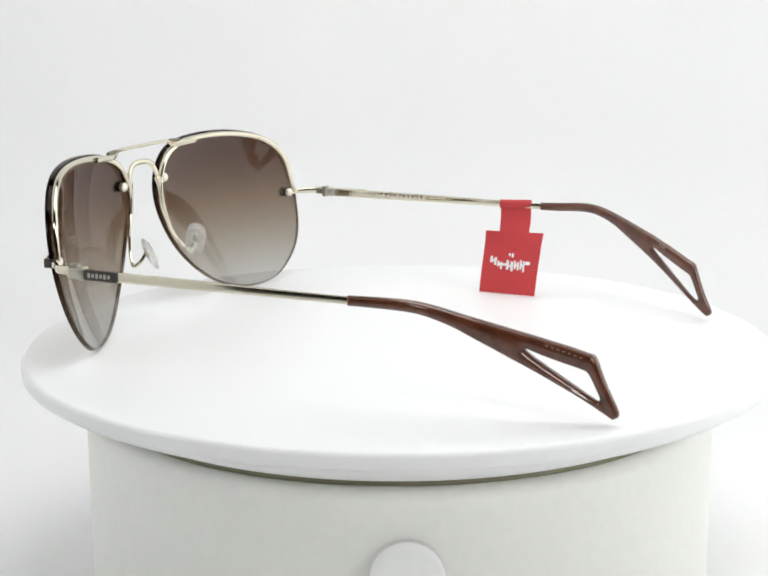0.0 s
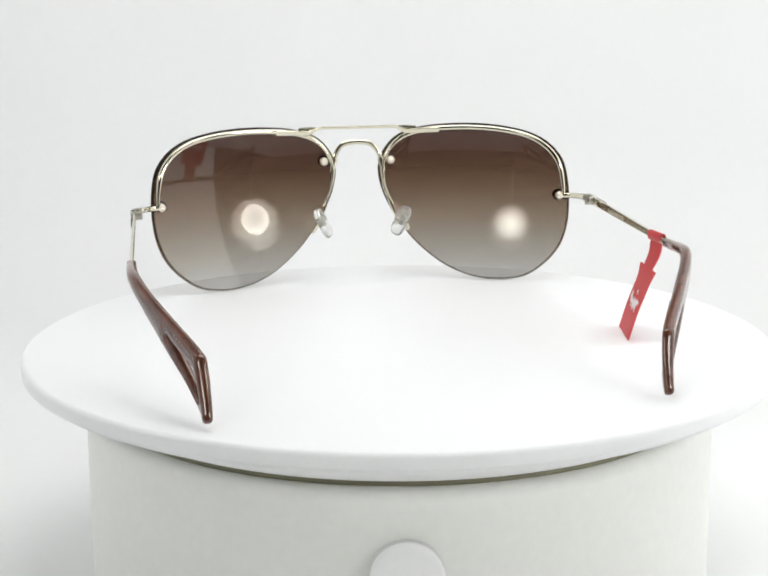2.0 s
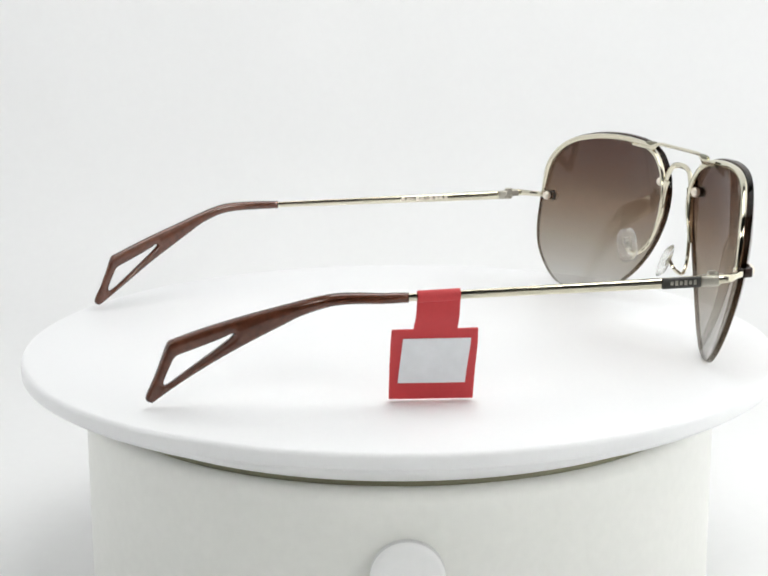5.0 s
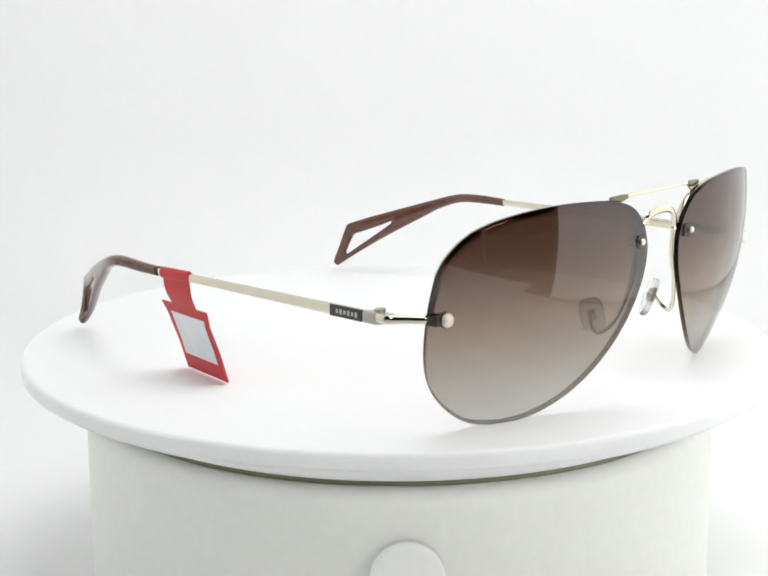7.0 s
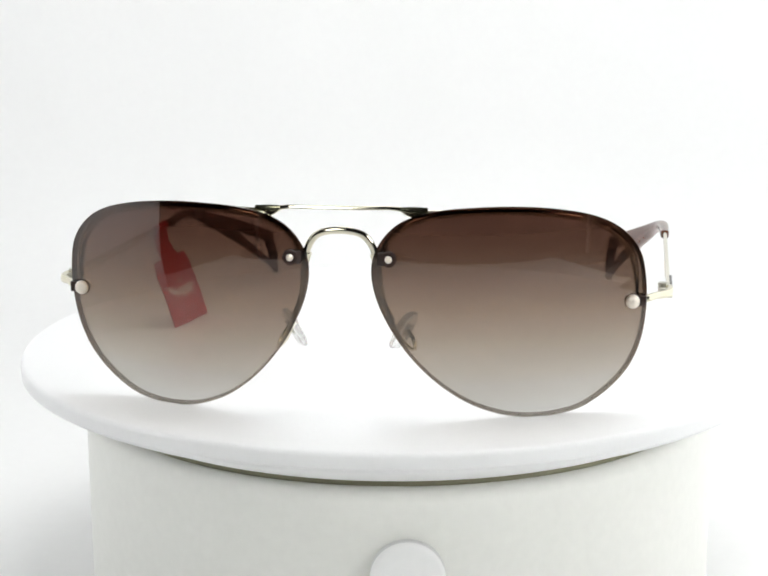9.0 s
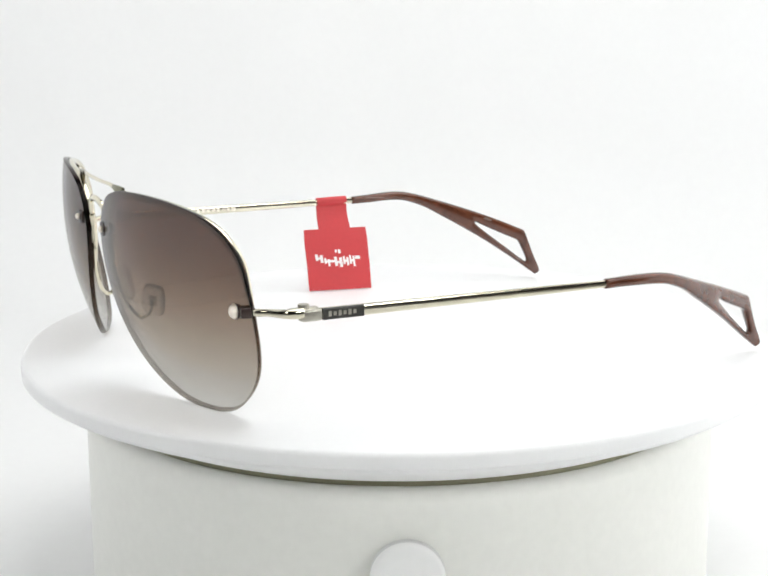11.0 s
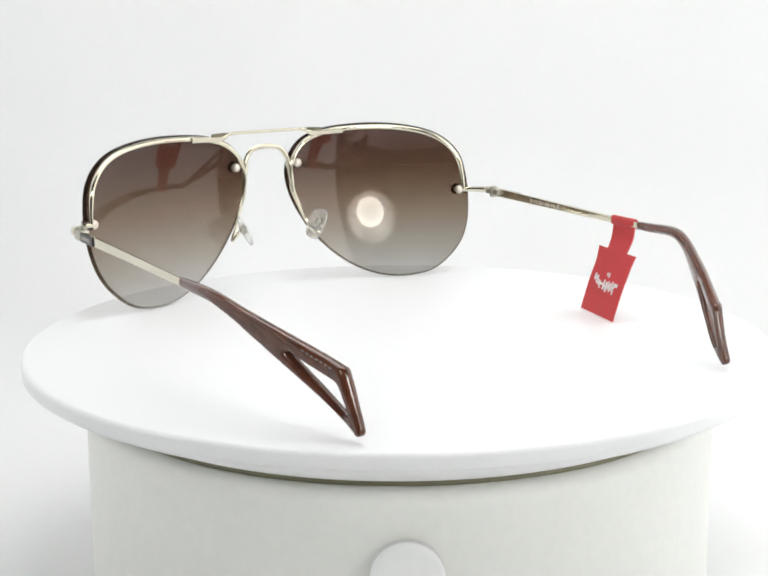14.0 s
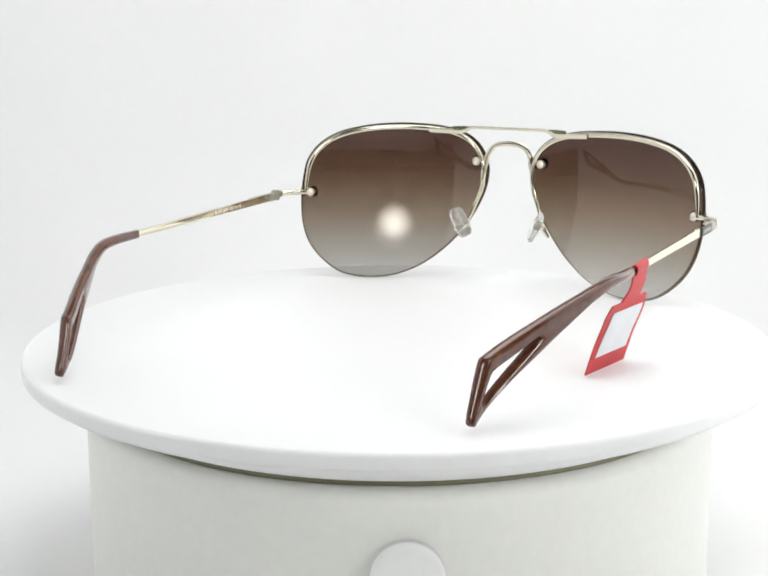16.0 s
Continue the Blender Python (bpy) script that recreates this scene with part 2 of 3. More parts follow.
# ---------- turntable ----------
def turntable():
    top = new("turntable")
    top.location = (0, 0, FLOOR_Z)
    up = 0.0657
    part("base", lathe(bmesh.new(), [(0, 0), (0.0832, 0), (0.0840, 0.0008), (0.0842, 0.002), (0.0842, up - 0.0200), (0.0840, up - 0.0170), (0.0832, up - 0.0154),
                                     (0.0818, up - 0.0145), (0.0800, up - 0.0142), (0, up - 0.0142)], 128), BASE_WHITE, top, "plain white round base")
    # a dark ring whose colour stands for the shade between platter and base
    part("gap_shade", lathe(bmesh.new(), [(0, up - 0.0144), (0.0803, up - 0.0144), (0.0806, up - 0.0136), (0.0803, up - 0.0129), (0, up - 0.0127)], 128), GAP_DARK, top, "ring coloured as the shade in the gap under the platter")
    front = Matrix.Translation((0.0018, -0.0838, up - 0.0336)) @ Matrix.Rotation(radians(90), 4, "X")
    # the knob's side is coloured grey for the shade that the platter throws
    grip = part("knob", lathe(bmesh.new(), [(0.0084, -0.004), (0.0084, 0.0020), (0.0082, 0.0022), (0, 0.0022)], 64, front), KNOB_SHADE, top, "side of the speed knob, the platter's shade in its grey")
    part("knob_cap", lathe(bmesh.new(), [(0, 0.0020), (0.0082, 0.0020), (0.0084, 0.0023), (0.0083, 0.0028), (0.0077, 0.0033), (0.005, 0.0035), (0, 0.0036)], 64, front), KNOB, grip, "bright white knob cap")
    platter = part("platter", lathe(bmesh.new(), [(0, up - 0.0128), (0.0812, up - 0.0128), (0.0822, up - 0.0124), (0.0880, up - 0.0098), (0.0940, up - 0.0072), (0.0978, up - 0.0054), (0.0984, up - 0.0047), (0.0986, up - 0.0042), (0.0998, up - 0.0041), (0.1002, up - 0.0037), (0.1002, up - 0.0012),
                                                  (0.0998, up - 0.0004), (0.0990, up), (0.05, up), (0, up)], 192), WHITE_TOP, top, "round white platter, turning")
    return tagged(top, "white round motorised display turntable with knob", "turntable"), platter


table_thing, platter = turntable()

# ---------- sunglasses; x: wearer's left, y: back, z: up ----------
RHO, CX, CY, CZ, THICK = 0.083, 0.0170, 0.0822, 0.0376, 0.0013
OUTLINE = [(65.5, 30.84), (64.1, 37.22), (60.4, 42.18), (54.8, 45.52), (46.8, 47.45), (37.9, 48.26), (28.9, 48.15), (20.8, 47.35), (13.7, 45.12), (9.2, 41.07),
           (6.9, 35.5), (7.5, 29.1), (10.1, 22.5), (14.2, 15.7), (19.9, 9.1), (26.7, 3.7), (33.5, 0.5), (39.5, -0.75), (45.6, -0.75), (52.0, 0.75),
           (57.8, 4.8), (62.2, 10.1), (64.7, 16.4), (65.7, 23.8)]
EDGE_LINE = [q / 1000 for q in spline(OUTLINE, 6, closed=True)]


def on_lens(side, x, z, back=0.0):
    """The point of the lens at (x, z), back metres behind its front face."""
    y = CY - math.sqrt(max(RHO * RHO - (x - CX) ** 2 - (z - CZ) ** 2, 1e-9))
    front, hub = Vector((side * x, y, z)), Vector((side * CX, CY, CZ))
    return front + (hub - front).normalized() * back


def lens(top, side):
    n, mid = len(EDGE_LINE), np.array((0.037, 0.026))
    ob = None
    for back, mtl, name, lab in ((0.0, LENS_FRONT, "lens", "brown gradient tinted lens, clear at foot"), (THICK, LENS_BACK, "lens_back", "tinted inner face of the lens")):
        bm = bmesh.new()
        rings = []
        for k in range(1, 13):
            u = k / 12
            rings.append([bm.verts.new(on_lens(side, *(mid + (q - mid) * u), back)) for q in EDGE_LINE])
        hub = bm.verts.new(on_lens(side, *mid, back))
        for i in range(n):
            bm.faces.new([hub, rings[0][i], rings[0][(i + 1) % n]])
            for a, b in zip(rings, rings[1:]):
                bm.faces.new([a[i], b[i], b[(i + 1) % n], a[(i + 1) % n]])
        made = part(name, bm, mtl, ob or top, lab)
        ob = ob or made
    for name, mtl, out, lab in (("lens_edge", EDGE_TINT, 0.00008, "tinted polished lens edge"), ("inner_bevel", EDGE_TINT, -0.00012, "polished inner bevel of the lens")):
        bm = bmesh.new()
        ring = []
        for q in EDGE_LINE:
            d = (q - mid) / np.linalg.norm(q - mid)
            ring.append([bm.verts.new(on_lens(side, *(q + d * o), b)) for o, b in ((out - 0.0001, 0.0), (out, 0.00025), (out, THICK - 0.00025), (out - 0.0001, THICK))])
        for i in range(n):
            a, b = ring[i], ring[(i + 1) % n]
            for k in range(3):
                bm.faces.new([a[k], a[k + 1], b[k + 1], b[k]])
        part(name, bm, mtl, ob, lab)
    return ob


def rim(top, side):
    """The half rim behind the lens, from the outer screw over the brow and down the nose side."""
    n = len(EDGE_LINE)
    stretch = [EDGE_LINE[i % n] for i in range(n - 4, n + int(n * 0.512))]
    mid = np.array((0.037, 0.026))
    path, sizes, m = [], [], len(stretch)
    for i, q in enumerate(stretch):
        d = (q - mid) / np.linalg.norm(q - mid)
        path.append(on_lens(side, *(q - d * 0.0010), THICK + 0.0008))
        u = min(i, m - 1 - i) / 8
        wide = 0.00088 - 0.00030 * min(1, max(0, (i / m - 0.62) / 0.2))
        sizes.append((wide * min(1, 0.55 + 0.45 * u), 0.00105 * min(1, 0.5 + 0.5 * u)))
    return part("rim", sweep(bmesh.new(), path, sizes, up=(0, 1, 0), power=2.6), GOLD, top, "pale gold half rim")


def screw(top, at, front):
    """A domed screw through the lens with its washer behind."""
    f, b = Vector(at), Vector(at) + Vector((0, THICK, 0))
    bm = ball(bmesh.new(), f + Vector((0, -0.0006, 0)), 0.0016 if front else 0.0008, 0.75)
    ball(bm, b + Vector((0, 0.0009, 0)), 0.0014, 0.9)
    s = part("screw", bm, SCREW, top, "domed pale gold screw head")
    bm = bmesh.new()
    sgn = 1 if at[0] > 0 else -1
    out, reach = (1, 0.0030) if front else (-1, 0.0024)
    lathe(bm, [(0, 0.0), (0.0016, 0.0), (0.0018, -0.0003), (0.0016, -0.0006), (0, -0.0006)], 28, Matrix.Translation(f) @ Matrix.Rotation(radians(-90), 4, "X") @ Matrix.Translation((0, 0, 0.0003)))
    box(bm, (min(f.x, f.x + sgn * out * reach), f.y - 0.0002 + (0.0 if not front else 0.0002), f.z - (0.0012 if front else 0.0015)),
        (max(f.x, f.x + sgn * out * reach), f.y + THICK + 0.0012 + (0.0006 if front else -0.0002), f.z + (0.0012 if front else 0.0015)), 0.0003)
    part("washer", bm, EDGE, s, "dark screw washer")


def nose_pad(top, side):
    arm = spline([(side * 0.0085, 0.0017, 0.0345), (side * 0.0082, 0.0021, 0.0295), (side * 0.0100, 0.0027, 0.0245), (side * 0.0125, 0.0043, 0.0185),
                  (side * 0.0150, 0.0068, 0.0155), (side * 0.0150, 0.0092, 0.0168), (side * 0.0134, 0.0100, 0.0191)], 6)
    part("pad_arm", sweep(bmesh.new(), [Vector(p) for p in arm], (0.0005, 0.0005), up=(0, 1, 0.2), n=8), GOLD, top)
    bm = bmesh.new()
    m = Matrix.Translation((side * 0.0124, 0.0108, 0.0188)) @ Euler((radians(-12), radians(side * 24), radians(side * -38))).to_matrix().to_4x4()
    bmesh.ops.create_uvsphere(bm, u_segments=28, v_segments=18, radius=1)
    for v in bm.verts:  # a rounded oblong plate
        k = (abs(v.co.y) ** 3.4 + abs(v.co.z) ** 3.4) ** (1 / 3.4)
        r = math.hypot(v.co.y, v.co.z)
        g = r / k if k > 1e-6 else 1
        v.co = m @ Vector((v.co.x * 0.0010, v.co.y * g * 0.0029, v.co.z * g * 0.0049))
    pad = part("nose_pad", bm, CLEAR, top, "clear silicone nose pad")
    tilt = Euler((radians(-12), radians(side * 24), radians(side * -38))).to_matrix().to_4x4()
    bm = bmesh.new()
    for dz in (-0.0011, 0.0011):  # two prongs that grip the pad's stud
        box(bm, (-0.0003, -0.0008, dz - 0.0004), (0.0003, 0.0008, dz + 0.0004), 0.00015)
    box(bm, (-0.0003, -0.0011, -0.0018), (0.0003, -0.0006, 0.0018), 0.00015)
    bm.transform(Matrix.Translation((side * 0.0134, 0.0104, 0.0190)) @ tilt)
    part("pad_mount", bm, SILVER, pad, "small metal pad mount")
    part("pad_core", ball(bmesh.new(), (side * 0.0131, 0.0105, 0.0190), 0.0010, 1.0), SILVER, pad)


# outline of an acetate tip seen from the side, in millimetres: along the arm, height
TIP_TOP = [(101.0, 27.25), (106.0, 27.45), (112.0, 27.5), (117.0, 27.2), (121.5, 26.1), (127.0, 24.2), (133.0, 22.1), (139.0, 20.0), (146.0, 17.4), (151.0, 15.4)]
TIP_END = [(151.0, 15.4), (152.1, 14.6), (153.6, 10.6), (155.2, 6.6), (157.0, 2.7), (156.9, 1.3), (155.7, 0.7)]
TIP_FOOT = [(155.7, 0.7), (153.9, 2.0), (147.0, 7.0), (140.4, 11.6), (134.0, 15.7), (128.4, 19.2), (124.4, 21.7), (119.5, 23.8), (115.7, 24.65), (110.0, 24.95), (101.0, 24.95)]
TIP_SLOT = [(138.6, 16.9), (141.5, 15.4), (146.0, 13.4), (149.6, 11.9), (150.6, 11.1), (151.4, 9.5), (152.9, 6.0), (152.9, 5.0), (151.8, 5.3), (147.0, 9.1), (141.5, 13.6), (138.6, 16.2)]


def temple(top, side, hinge, sleeve, elbow, corner, tip):
    """One arm: end piece, hinge, flat metal bar and pierced acetate tip. hinge .. tip: (x, y, z) on its centre line."""
    H, S, E, K, T = (Vector(p) for p in (hinge, sleeve, elbow, corner, tip))

    def bend(y):  # sideways place along the arm
        if y <= S.y:
            return H.x + (S.x - H.x) * (y - H.y) / (S.y - H.y)
        knots = spline([(S.y, S.x), (E.y, E.x), ((E.y + K.y) / 2, (E.x + K.x) / 2 + side * 0.0006), (K.y, K.x), (T.y + 0.004, T.x)], 8)
        ys, xs = [k[0] for k in knots], [k[1] for k in knots]
        return float(np.interp(y, ys, xs))

    def height(y):  # lift of this arm over the common profile
        arch = 0.0011 * math.sin(math.pi * min(1, max(0, (y - S.y - 0.006) / (T.y - S.y - 0.008)))) if side < 0 else 0.0
        return arch + (S.z - 0.0261 if y < E.y else (S.z - 0.0261) * max(0.0, (T.y - y) / (T.y - E.y)))

    grow = (T.y - S.y) / 0.0557

    def at(y, z):  # a point of the arm's profile, stretched to this arm's length
        y = y if y < 0.1008 else S.y + (y - 0.1008) * grow
        return Vector((bend(y), y, z + height(y)))

    so = on_lens(side, 0.0626, 0.0261)
    bm = bmesh.new()
    ends = [so + Vector((0, THICK + 0.0012, 0)), so + Vector((side * 0.0030, THICK + 0.0018, 0)), Vector((side * 0.0678, 0.0195, 0.0262)), Vector((H.x, 0.0225, 0.0262)), Vector((H.x, H.y, 0.0262))]
    way = [Vector(p) for p in spline(ends, 4)]
    sweep(bm, way, [(0.0007 + 0.0004 * max(0, i - 8) / 8, 0.0008 + 0.0004 * max(0, i - 8) / 8) for i in range(len(way))], n=12, power=3.5)
    piece = part("end_piece", bm, GOLD, top, "pale gold end piece at the lens")
    bm = bmesh.new()
    for k, z in enumerate((-0.0011, 0.0, 0.0011)):
        lathe(bm, [(0, z - 0.0005), (0.0012, z - 0.0005), (0.00125, z), (0.0012, z + 0.0005), (0, z + 0.0005)], 20, Matrix.Translation((H.x - side * 0.0011, H.y + 0.0008, H.z)))
    box(bm, (H.x - side * 0.0011 - 0.0009, H.y - 0.0025, H.z - 0.0009), (H.x - side * 0.0011 + 0.0009, H.y + 0.0040, H.z + 0.0009), 0.0003)
    part("hinge", bm, SILVER, piece, "three-knuckle metal hinge")
    bm = bmesh.new()
    sweep(bm, [at(y, 0.0261) + Vector((side * 0.0002, 0, 0)) for y in (0.0248, 0.0256, 0.0290, 0.0297)], [(0.0005, 0.0010), (0.0008, 0.00132), (0.0008, 0.00132), (0.0006, 0.0012)], n=12, power=6)
    part("hinge_block", bm, SILVER, piece, "dark metal hinge block")
    ys = list(np.linspace(H.y + 0.0004, S.y + 0.004, 16))
    bar = part("temple_bar", sweep(bmesh.new(), [at(y, 0.0261) for y in ys], [(0.0005, 0.00135 - 0.0005 * (y - H.y) / (S.y - H.y)) for y in ys], n=12, power=5), GOLD, top, "flat pale gold temple bar")
    # dark name plate with a row of light bars
    y0, y1 = 0.0300, 0.0395
    bm = bmesh.new()
    sweep(bm, [at(y, 0.0261) + Vector((side * 0.00055, 0, 0)) for y in (y0, y1)], (0.00035, 0.00128), n=12, power=8)
    plate = part("name_plate", bm, PLATE, bar, "dark plate with illegible light lettering")
    bm = bmesh.new()
    for k in range(6):
        y = y0 + 0.0012 + k * 0.00115
        sweep(bm, [at(y, 0.0261) + Vector((side * 0.00090, 0, 0)), at(y + 0.0007, 0.0261) + Vector((side * 0.00090, 0, 0))], (0.00006, (0.0006, 0.00045)[k % 2]), n=8, power=6)
    part("lettering", bm, SILVER, plate)
    # pale engraving on the inner face of the bar
    bm = bmesh.new()
    for k in range(10):
        y = 0.0465 + k * 0.00155
        sweep(bm, [at(y, 0.0261) - Vector((side * 0.00052, 0, 0)), at(y + 0.0009 + 0.0003 * (k % 2), 0.0261) - Vector((side * 0.00052, 0, 0))], (0.00006, (0.0006, 0.0004, 0.0005)[k % 3]), n=8, power=6)
    part("engraving", bm, SCREW, bar, "row of illegible pale engraving")
    # acetate tip: one pierced body with rounded edges
    w = 0.0015
    outer = spline(TIP_TOP, 3) + spline(TIP_END, 3)[1:] + spline(TIP_FOOT, 3)[1:]
    inner = spline(TIP_SLOT, 4, closed=True)
    bm = bmesh.new()
    layers = []
    for off, inset in ((-1.0, 0.00080), (-0.86, 0.00040), (-0.55, 0.0001), (0.0, 0.0), (0.55, 0.0001), (0.86, 0.00040), (1.0, 0.00080)):
        loops = []
        for loop, sign in ((outer, 1), (inner, -1)):
            ring, m = [], len(loop)
            for i, q in enumerate(loop):
                d = loop[(i + 1) % m] - loop[i - 1]
                nrm = np.array((d[1], -d[0])) / np.linalg.norm(d)  # into the outline, which runs clockwise
                p = at(*(np.array(q) / 1000 + nrm * inset * sign))
                taper = (0.74 + 0.26 * min(1, (q[0] - 101) / 20)) * (0.72 + 0.28 * min(1, q[1] / 11))
                ring.append(bm.verts.new(p + Vector((off * w * taper, 0, 0))))
            loops.append(ring)
        layers.append(loops)
    for lo, hi in zip(layers, layers[1:]):
        for k in range(2):
            m = len(lo[k])
            for i in range(m):
                bm.faces.new([lo[k][i], lo[k][(i + 1) % m], hi[k][(i + 1) % m], hi[k][i]])
    for loops in (layers[0], layers[-1]):
        edges = [bm.edges.get((r[i], r[(i + 1) % len(r)])) for r in loops for i in range(len(r))]
        bmesh.ops.triangle_fill(bm, use_beauty=True, edges=edges)
    tip_ob = part("temple_tip", bm, BROWN, top, "brown acetate temple tip with triangular slot")
    bm = bmesh.new()
    if side < 0:
        sweep(bm, [at(0.1405, 0.0184) + Vector((w * 1.0, 0, 0)), at(0.1425, 0.0177) + Vector((w * 1.0, 0, 0))], (0.00008, 0.00035), n=8, power=4)
    else:
        for k in range(7):
            y = 0.1425 + k * 0.0011
            z = 0.0178 - (y - 0.1425) * 0.42
            sweep(bm, [at(y, z) + Vector((w, 0, 0)), at(y + 0.0006, z - 0.00025) + Vector((w, 0, 0))], (0.00006, 0.00022), n=8, power=4)
    part("marking", bm, MARKING, tip_ob, "tiny illegible pale marking")


def sunglasses():
    top = new("sunglasses")
    for side in (1, -1):
        lens(top, side)
        rim(top, side)
        screw(top, on_lens(side, 0.0107, 0.0370), False)
        screw(top, on_lens(side, 0.0626, 0.0261), True)
        nose_pad(top, side)
    temple(top, 1, (0.0708, 0.0255, 0.0262), (0.0727, 0.1006, 0.0256), (0.0721, 0.1188, 0.0255), (0.0589, 0.1536, 0.0143), (0.0580, 0.1585, 0.0025))
    temple(top, -1, (-0.0701, 0.0255, 0.0262), (-0.0671, 0.0996, 0.0259), (-0.0659, 0.1172, 0.0259), (-0.0491, 0.1515, 0.0150), (-0.0482, 0.1562, 0.0025))
    bm = bmesh.new()
    arch = spline([(-0.0080, 0.0025, 0.0352), (-0.0072, 0.0023, 0.0388), (-0.0048, 0.0018, 0.0420), (0, 0.0016, 0.0429), (0.0048, 0.0018, 0.0420), (0.0072, 0.0023, 0.0388), (0.0080, 0.0025, 0.0352)], 6)
    sweep(bm, [Vector(p) - Vector((0, 0.0009, 0)) for p in arch], (0.0008, 0.0006), up=(0, 1, 0), n=10)
    arch_ob = part("bridge", bm, GOLD, top, "arched pale gold nose bridge")
    for side in (1, -1):
        bm = bmesh.new()
        foot = spline([(side * 0.0074, 0.0024, 0.0378), (side * 0.0080, 0.0027, 0.0352), (side * 0.0083, 0.0030, 0.0318), (side * 0.0088, 0.0033, 0.0280)], 5)
        sweep(bm, [Vector(p) - Vector((0, 0.0009, 0)) for p in foot], [(0.0011 - 0.0005 * i / 15, 0.00085 - 0.0003 * i / 15) for i in range(16)], up=(0, 1, 0), n=10, power=3)
        part("bridge_foot", bm, GOLD, arch_ob, "polished metal foot of the bridge")
    bm = bmesh.new()
    bar = spline([(-0.0260, 0.0040, 0.0476), (-0.0190, 0.0031, 0.0474), (-0.0130, 0.0026, 0.0472), (0, 0.0022, 0.0471), (0.0130, 0.0026, 0.0472), (0.0190, 0.0031, 0.0474), (0.0260, 0.0040, 0.0476)], 5)
    flat = [min(1, max(0, (abs(p[0]) - 0.0125) / 0.003)) for p in bar]  # 1 where the bar lies behind a lens
    sweep(bm, [Vector(p) + Vector((0, -0.0009 + 0.0006 * k, 0.0005 - 0.0016 * k)) for p, k in zip(bar, flat)], [(0.0004, 0.00042 + 0.0004 * k) for k in flat], up=(0, 0.3, 1), n=16, power=5)
    brow = part("brow_bar", bm, GOLD, top, "straight pale gold brow bar")
    # joints coloured dark olive for the dark room that their polish would mirror
    for side in (1, -1):
        ends = [Vector((side * x, y, z)) for x, y, z in ((0.0132, 0.0018, 0.0474), (0.0150, 0.0019, 0.0472), (0.0170, 0.0022, 0.0472), (0.0188, 0.0024, 0.0473))]
        part("bar_joint", sweep(bmesh.new(), ends, [(0.0005, 0.0005), (0.0006, 0.0008), (0.0006, 0.0007), (0.0004, 0.0005)], up=(0, 0.2, 1), n=12, power=4), JOINT, brow, "metal joint at the lens, dark reflection in its colour")
    return tagged(top, "aviator sunglasses, brown gradient lenses and gold wire frame", "sunglasses")


shades = sunglasses()


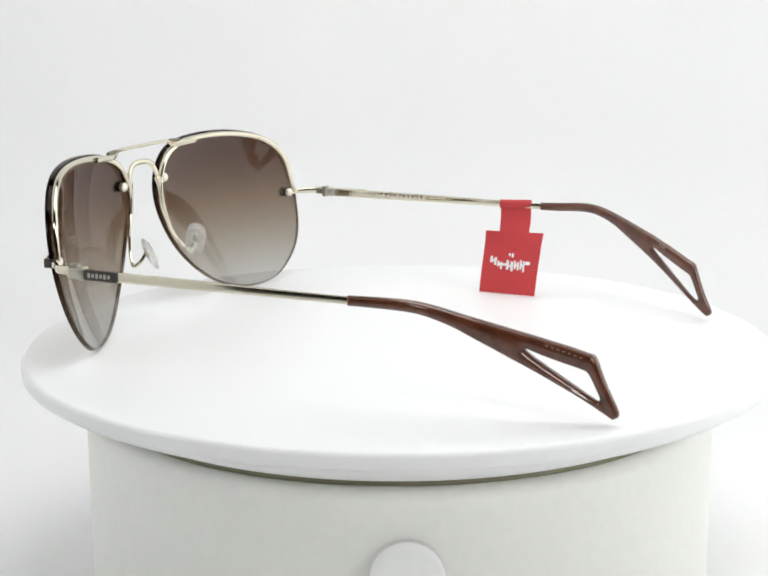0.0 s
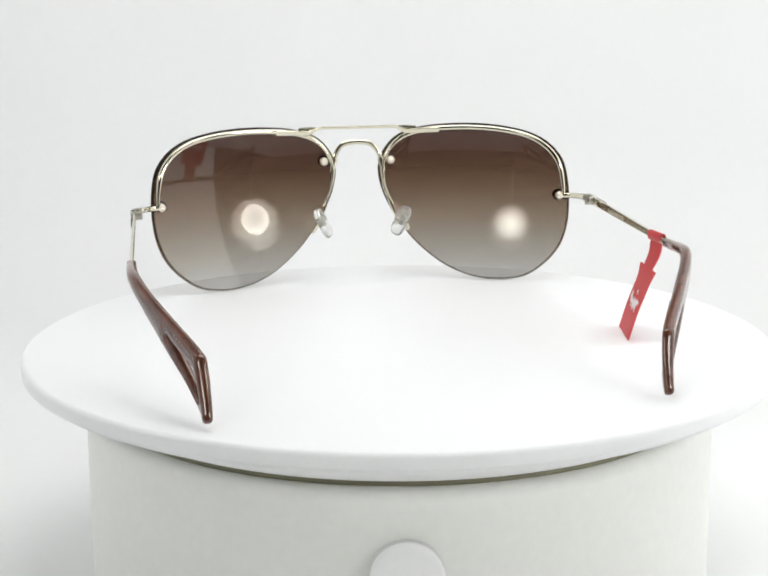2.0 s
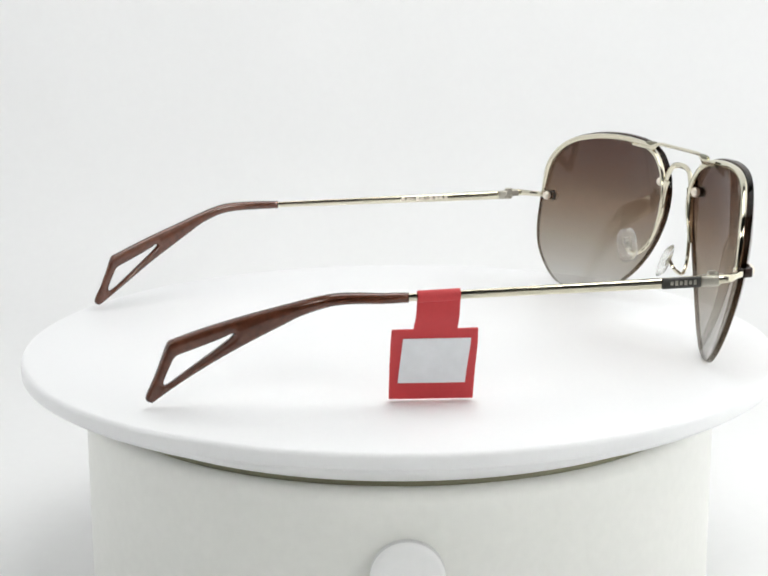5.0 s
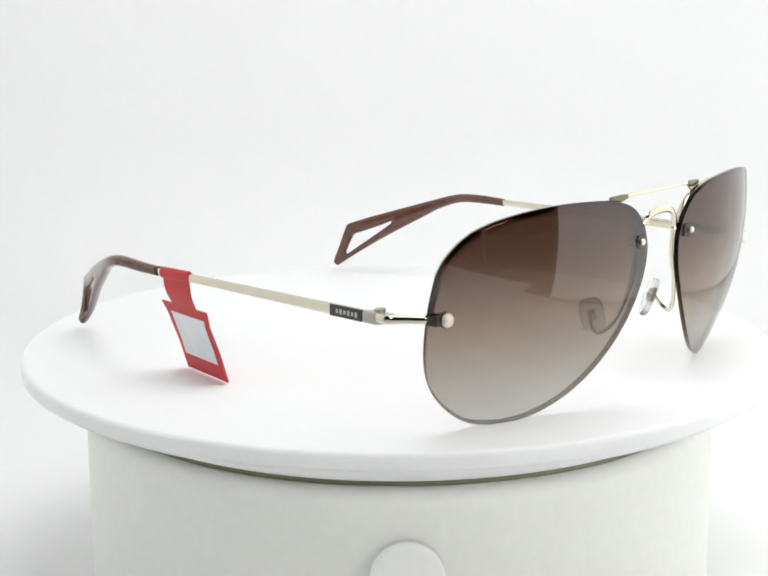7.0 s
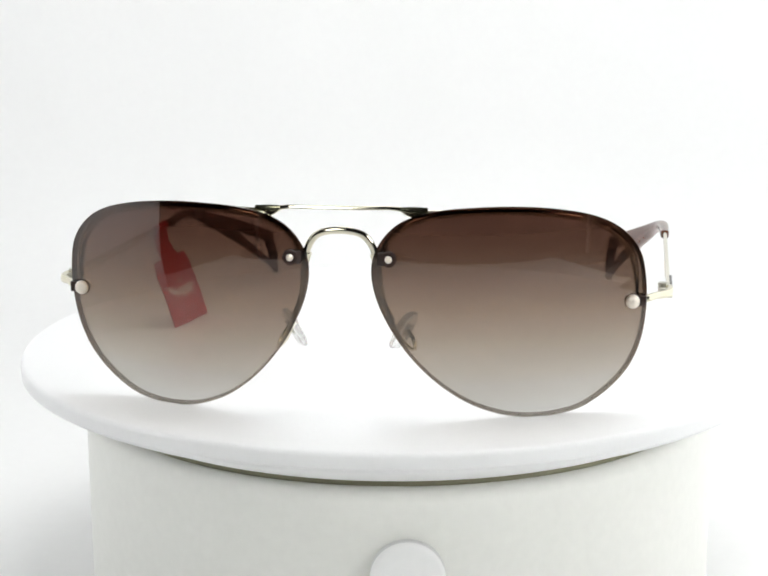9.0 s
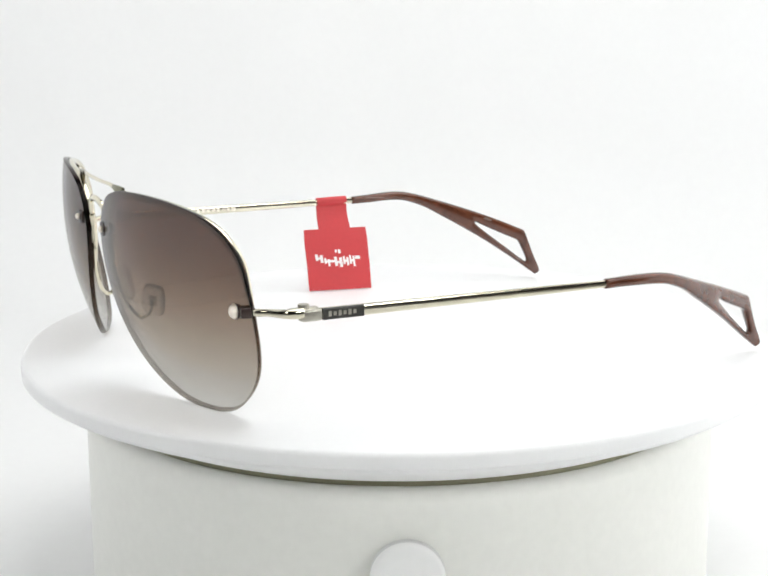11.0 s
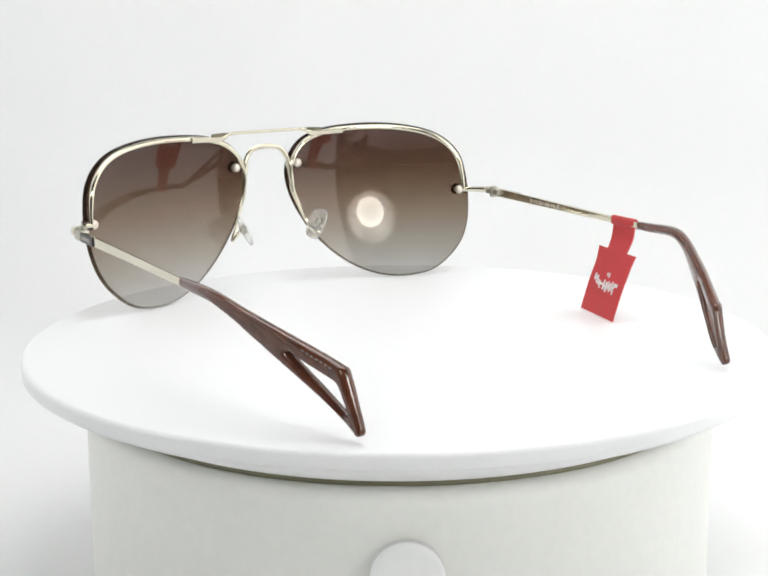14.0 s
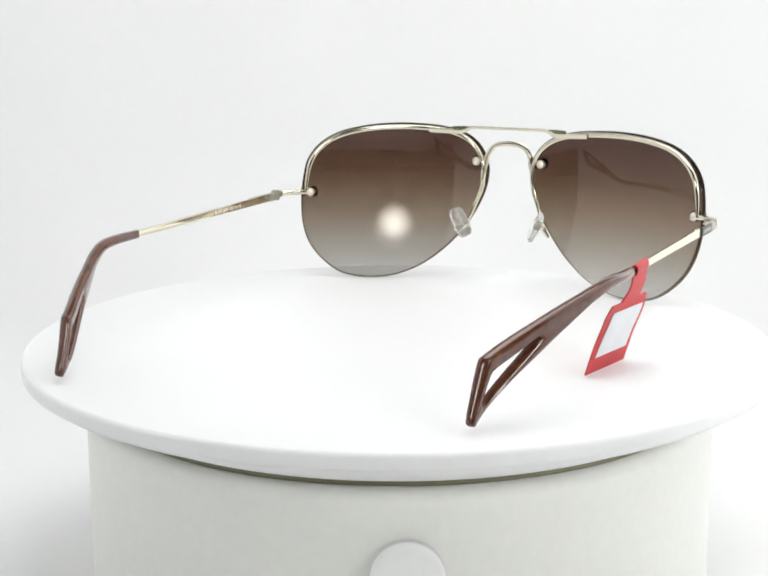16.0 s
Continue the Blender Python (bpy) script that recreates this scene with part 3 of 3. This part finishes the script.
# ---------- red card tag hung on the wearer's right temple ----------
def hang_tag():
    top = new("hang_tag")
    prof = spline([(-0.0679, 0.0268), (-0.0676, 0.0240), (-0.0670, 0.0210), (-0.0652, 0.0172), (-0.0635, 0.0125), (-0.0613, 0.0070), (-0.0589, -0.0004)], 18)

    def sheet(bm, y_of, k0, k1, lift, thick):
        rows = []
        for k in range(k0, k1 + 1):
            a, b = prof[max(k - 1, 0)], prof[min(k + 1, len(prof) - 1)]
            t = (b - a) / np.linalg.norm(b - a)
            nx, nz = -t[1], t[0]  # outward when the sign of lift is negative
            row = []
            ya, yb = y_of(prof[k][1])
            for y, l in ((ya, lift), (yb, lift), (yb, lift + thick), (ya, lift + thick)):
                u = (y - 0.0931) / 0.0094
                x = prof[k][0] + nx * l + 0.0020 * u * min(1, max(0.3, (0.0262 - prof[k][1]) / 0.012))
                row.append(bm.verts.new((x, y, prof[k][1] + nz * l)))
            rows.append(row)
        for a, b in zip(rows, rows[1:]):
            for i in range(4):
                bm.faces.new([a[i], a[(i + 1) % 4], b[(i + 1) % 4], b[i]])
        bm.faces.new(rows[0]), bm.faces.new(rows[-1][::-1])
        return bm

    cut = next(i for i, q in enumerate(prof) if q[1] <= 0.0178)
    last = len(prof) - 1
    part("neck", sheet(bmesh.new(), lambda z: (0.0881, 0.0980), 0, cut, 0.0, 0.0004), RED, top, smooth=False)
    body = part("card", sheet(bmesh.new(), lambda z: (0.0834 - 0.0008 * (1 - z / 0.0178), 0.1029 - 0.0012 * (1 - z / 0.0178)), cut, last, 0.0, 0.0004), RED, top, "red card body", smooth=False)
    bm = bmesh.new()
    loop = [Vector((-0.0675 + 0.0007 * math.cos(a), 0.0933, 0.0260 + 0.0012 * math.sin(a))) for a in np.linspace(0, 2 * math.pi, 20, endpoint=False)]
    for i in range(20):
        a, b = loop[i], loop[(i + 1) % 20]
        q = [bm.verts.new(Vector((p.x, y, p.z))) for p, y in ((a, 0.0881), (b, 0.0881), (b, 0.0980), (a, 0.0980))]
        bm.faces.new(q)
    bmesh.ops.remove_doubles(bm, verts=bm.verts, dist=1e-6)
    bmesh.ops.solidify(bm, geom=bm.faces[:], thickness=0.0002)
    part("fold", bm, RED, top)
    k0 = next(i for i, q in enumerate(prof) if q[1] <= 0.0156)
    k1 = next(i for i, q in enumerate(prof) if q[1] <= 0.0043)
    part("sticker", sheet(bmesh.new(), lambda z: (0.0849, 0.1001), k0, k1, -0.0001, -0.00012), STICKER, top, "blank grey-white sticker", smooth=False)
    # the printed mark on the other face: plain white blocks
    def mark(ya, yb, za, zb):
        ks = [i for i, q in enumerate(prof) if zb <= q[1] <= za]
        if ks[-1] > ks[0]:
            part("printed_mark", sheet(bmesh.new(), lambda z: (ya, yb), ks[0], ks[-1], 0.00045, 0.00008), PRINT, body, smooth=False)

    for y0, wide, za, zb in ((0.0857, 0.0023, 0.0104, 0.0076), (0.0883, 0.0017, 0.0092, 0.0066), (0.0914, 0.0024, 0.0094, 0.0060), (0.0941, 0.0017, 0.0096, 0.0064), (0.0961, 0.0016, 0.0098, 0.0062)):
        mark(y0, y0 + 0.36 * wide, za, zb + 0.0005)
        mark(y0 + 0.62 * wide, y0 + wide, za - 0.0003, zb)
        mark(y0 + 0.36 * wide, y0 + 0.62 * wide, (za + zb) / 2 + 0.0006, (za + zb) / 2 - 0.0005)
    mark(0.0900, 0.0914, 0.0084, 0.0075)
    mark(0.0979, 0.0994, 0.0096, 0.0082)
    mark(0.0920, 0.0926, 0.0116, 0.0104)
    mark(0.0930, 0.0937, 0.0114, 0.0102)
    return tagged(top, "red card price tag with grey sticker, hanging from temple", "price tag")


tag = hang_tag()


# ---------- the turning ----------
def motions():
    seat = pose(-0.0749, 0.0344, 0, 0, 0, -112.63) @ pose(0.0002, 0, 0, 0, 0, -0.73)
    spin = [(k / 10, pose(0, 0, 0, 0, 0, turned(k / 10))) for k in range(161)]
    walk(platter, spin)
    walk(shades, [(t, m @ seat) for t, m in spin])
    # the card hangs a little crooked on its temple at first, then settles
    pivot = Vector((0, 0.0933, 0.026))

    def sway(t):
        k = float(np.interp(t, (3.2, 5.3), (1, 0)))
        return Matrix.Translation(pivot + Vector((0, -0.0013 * k, 0))) @ pose(0, 0, 0, 2.5 * k) @ Matrix.Translation(-pivot)

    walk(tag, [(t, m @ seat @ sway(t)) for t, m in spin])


motions()
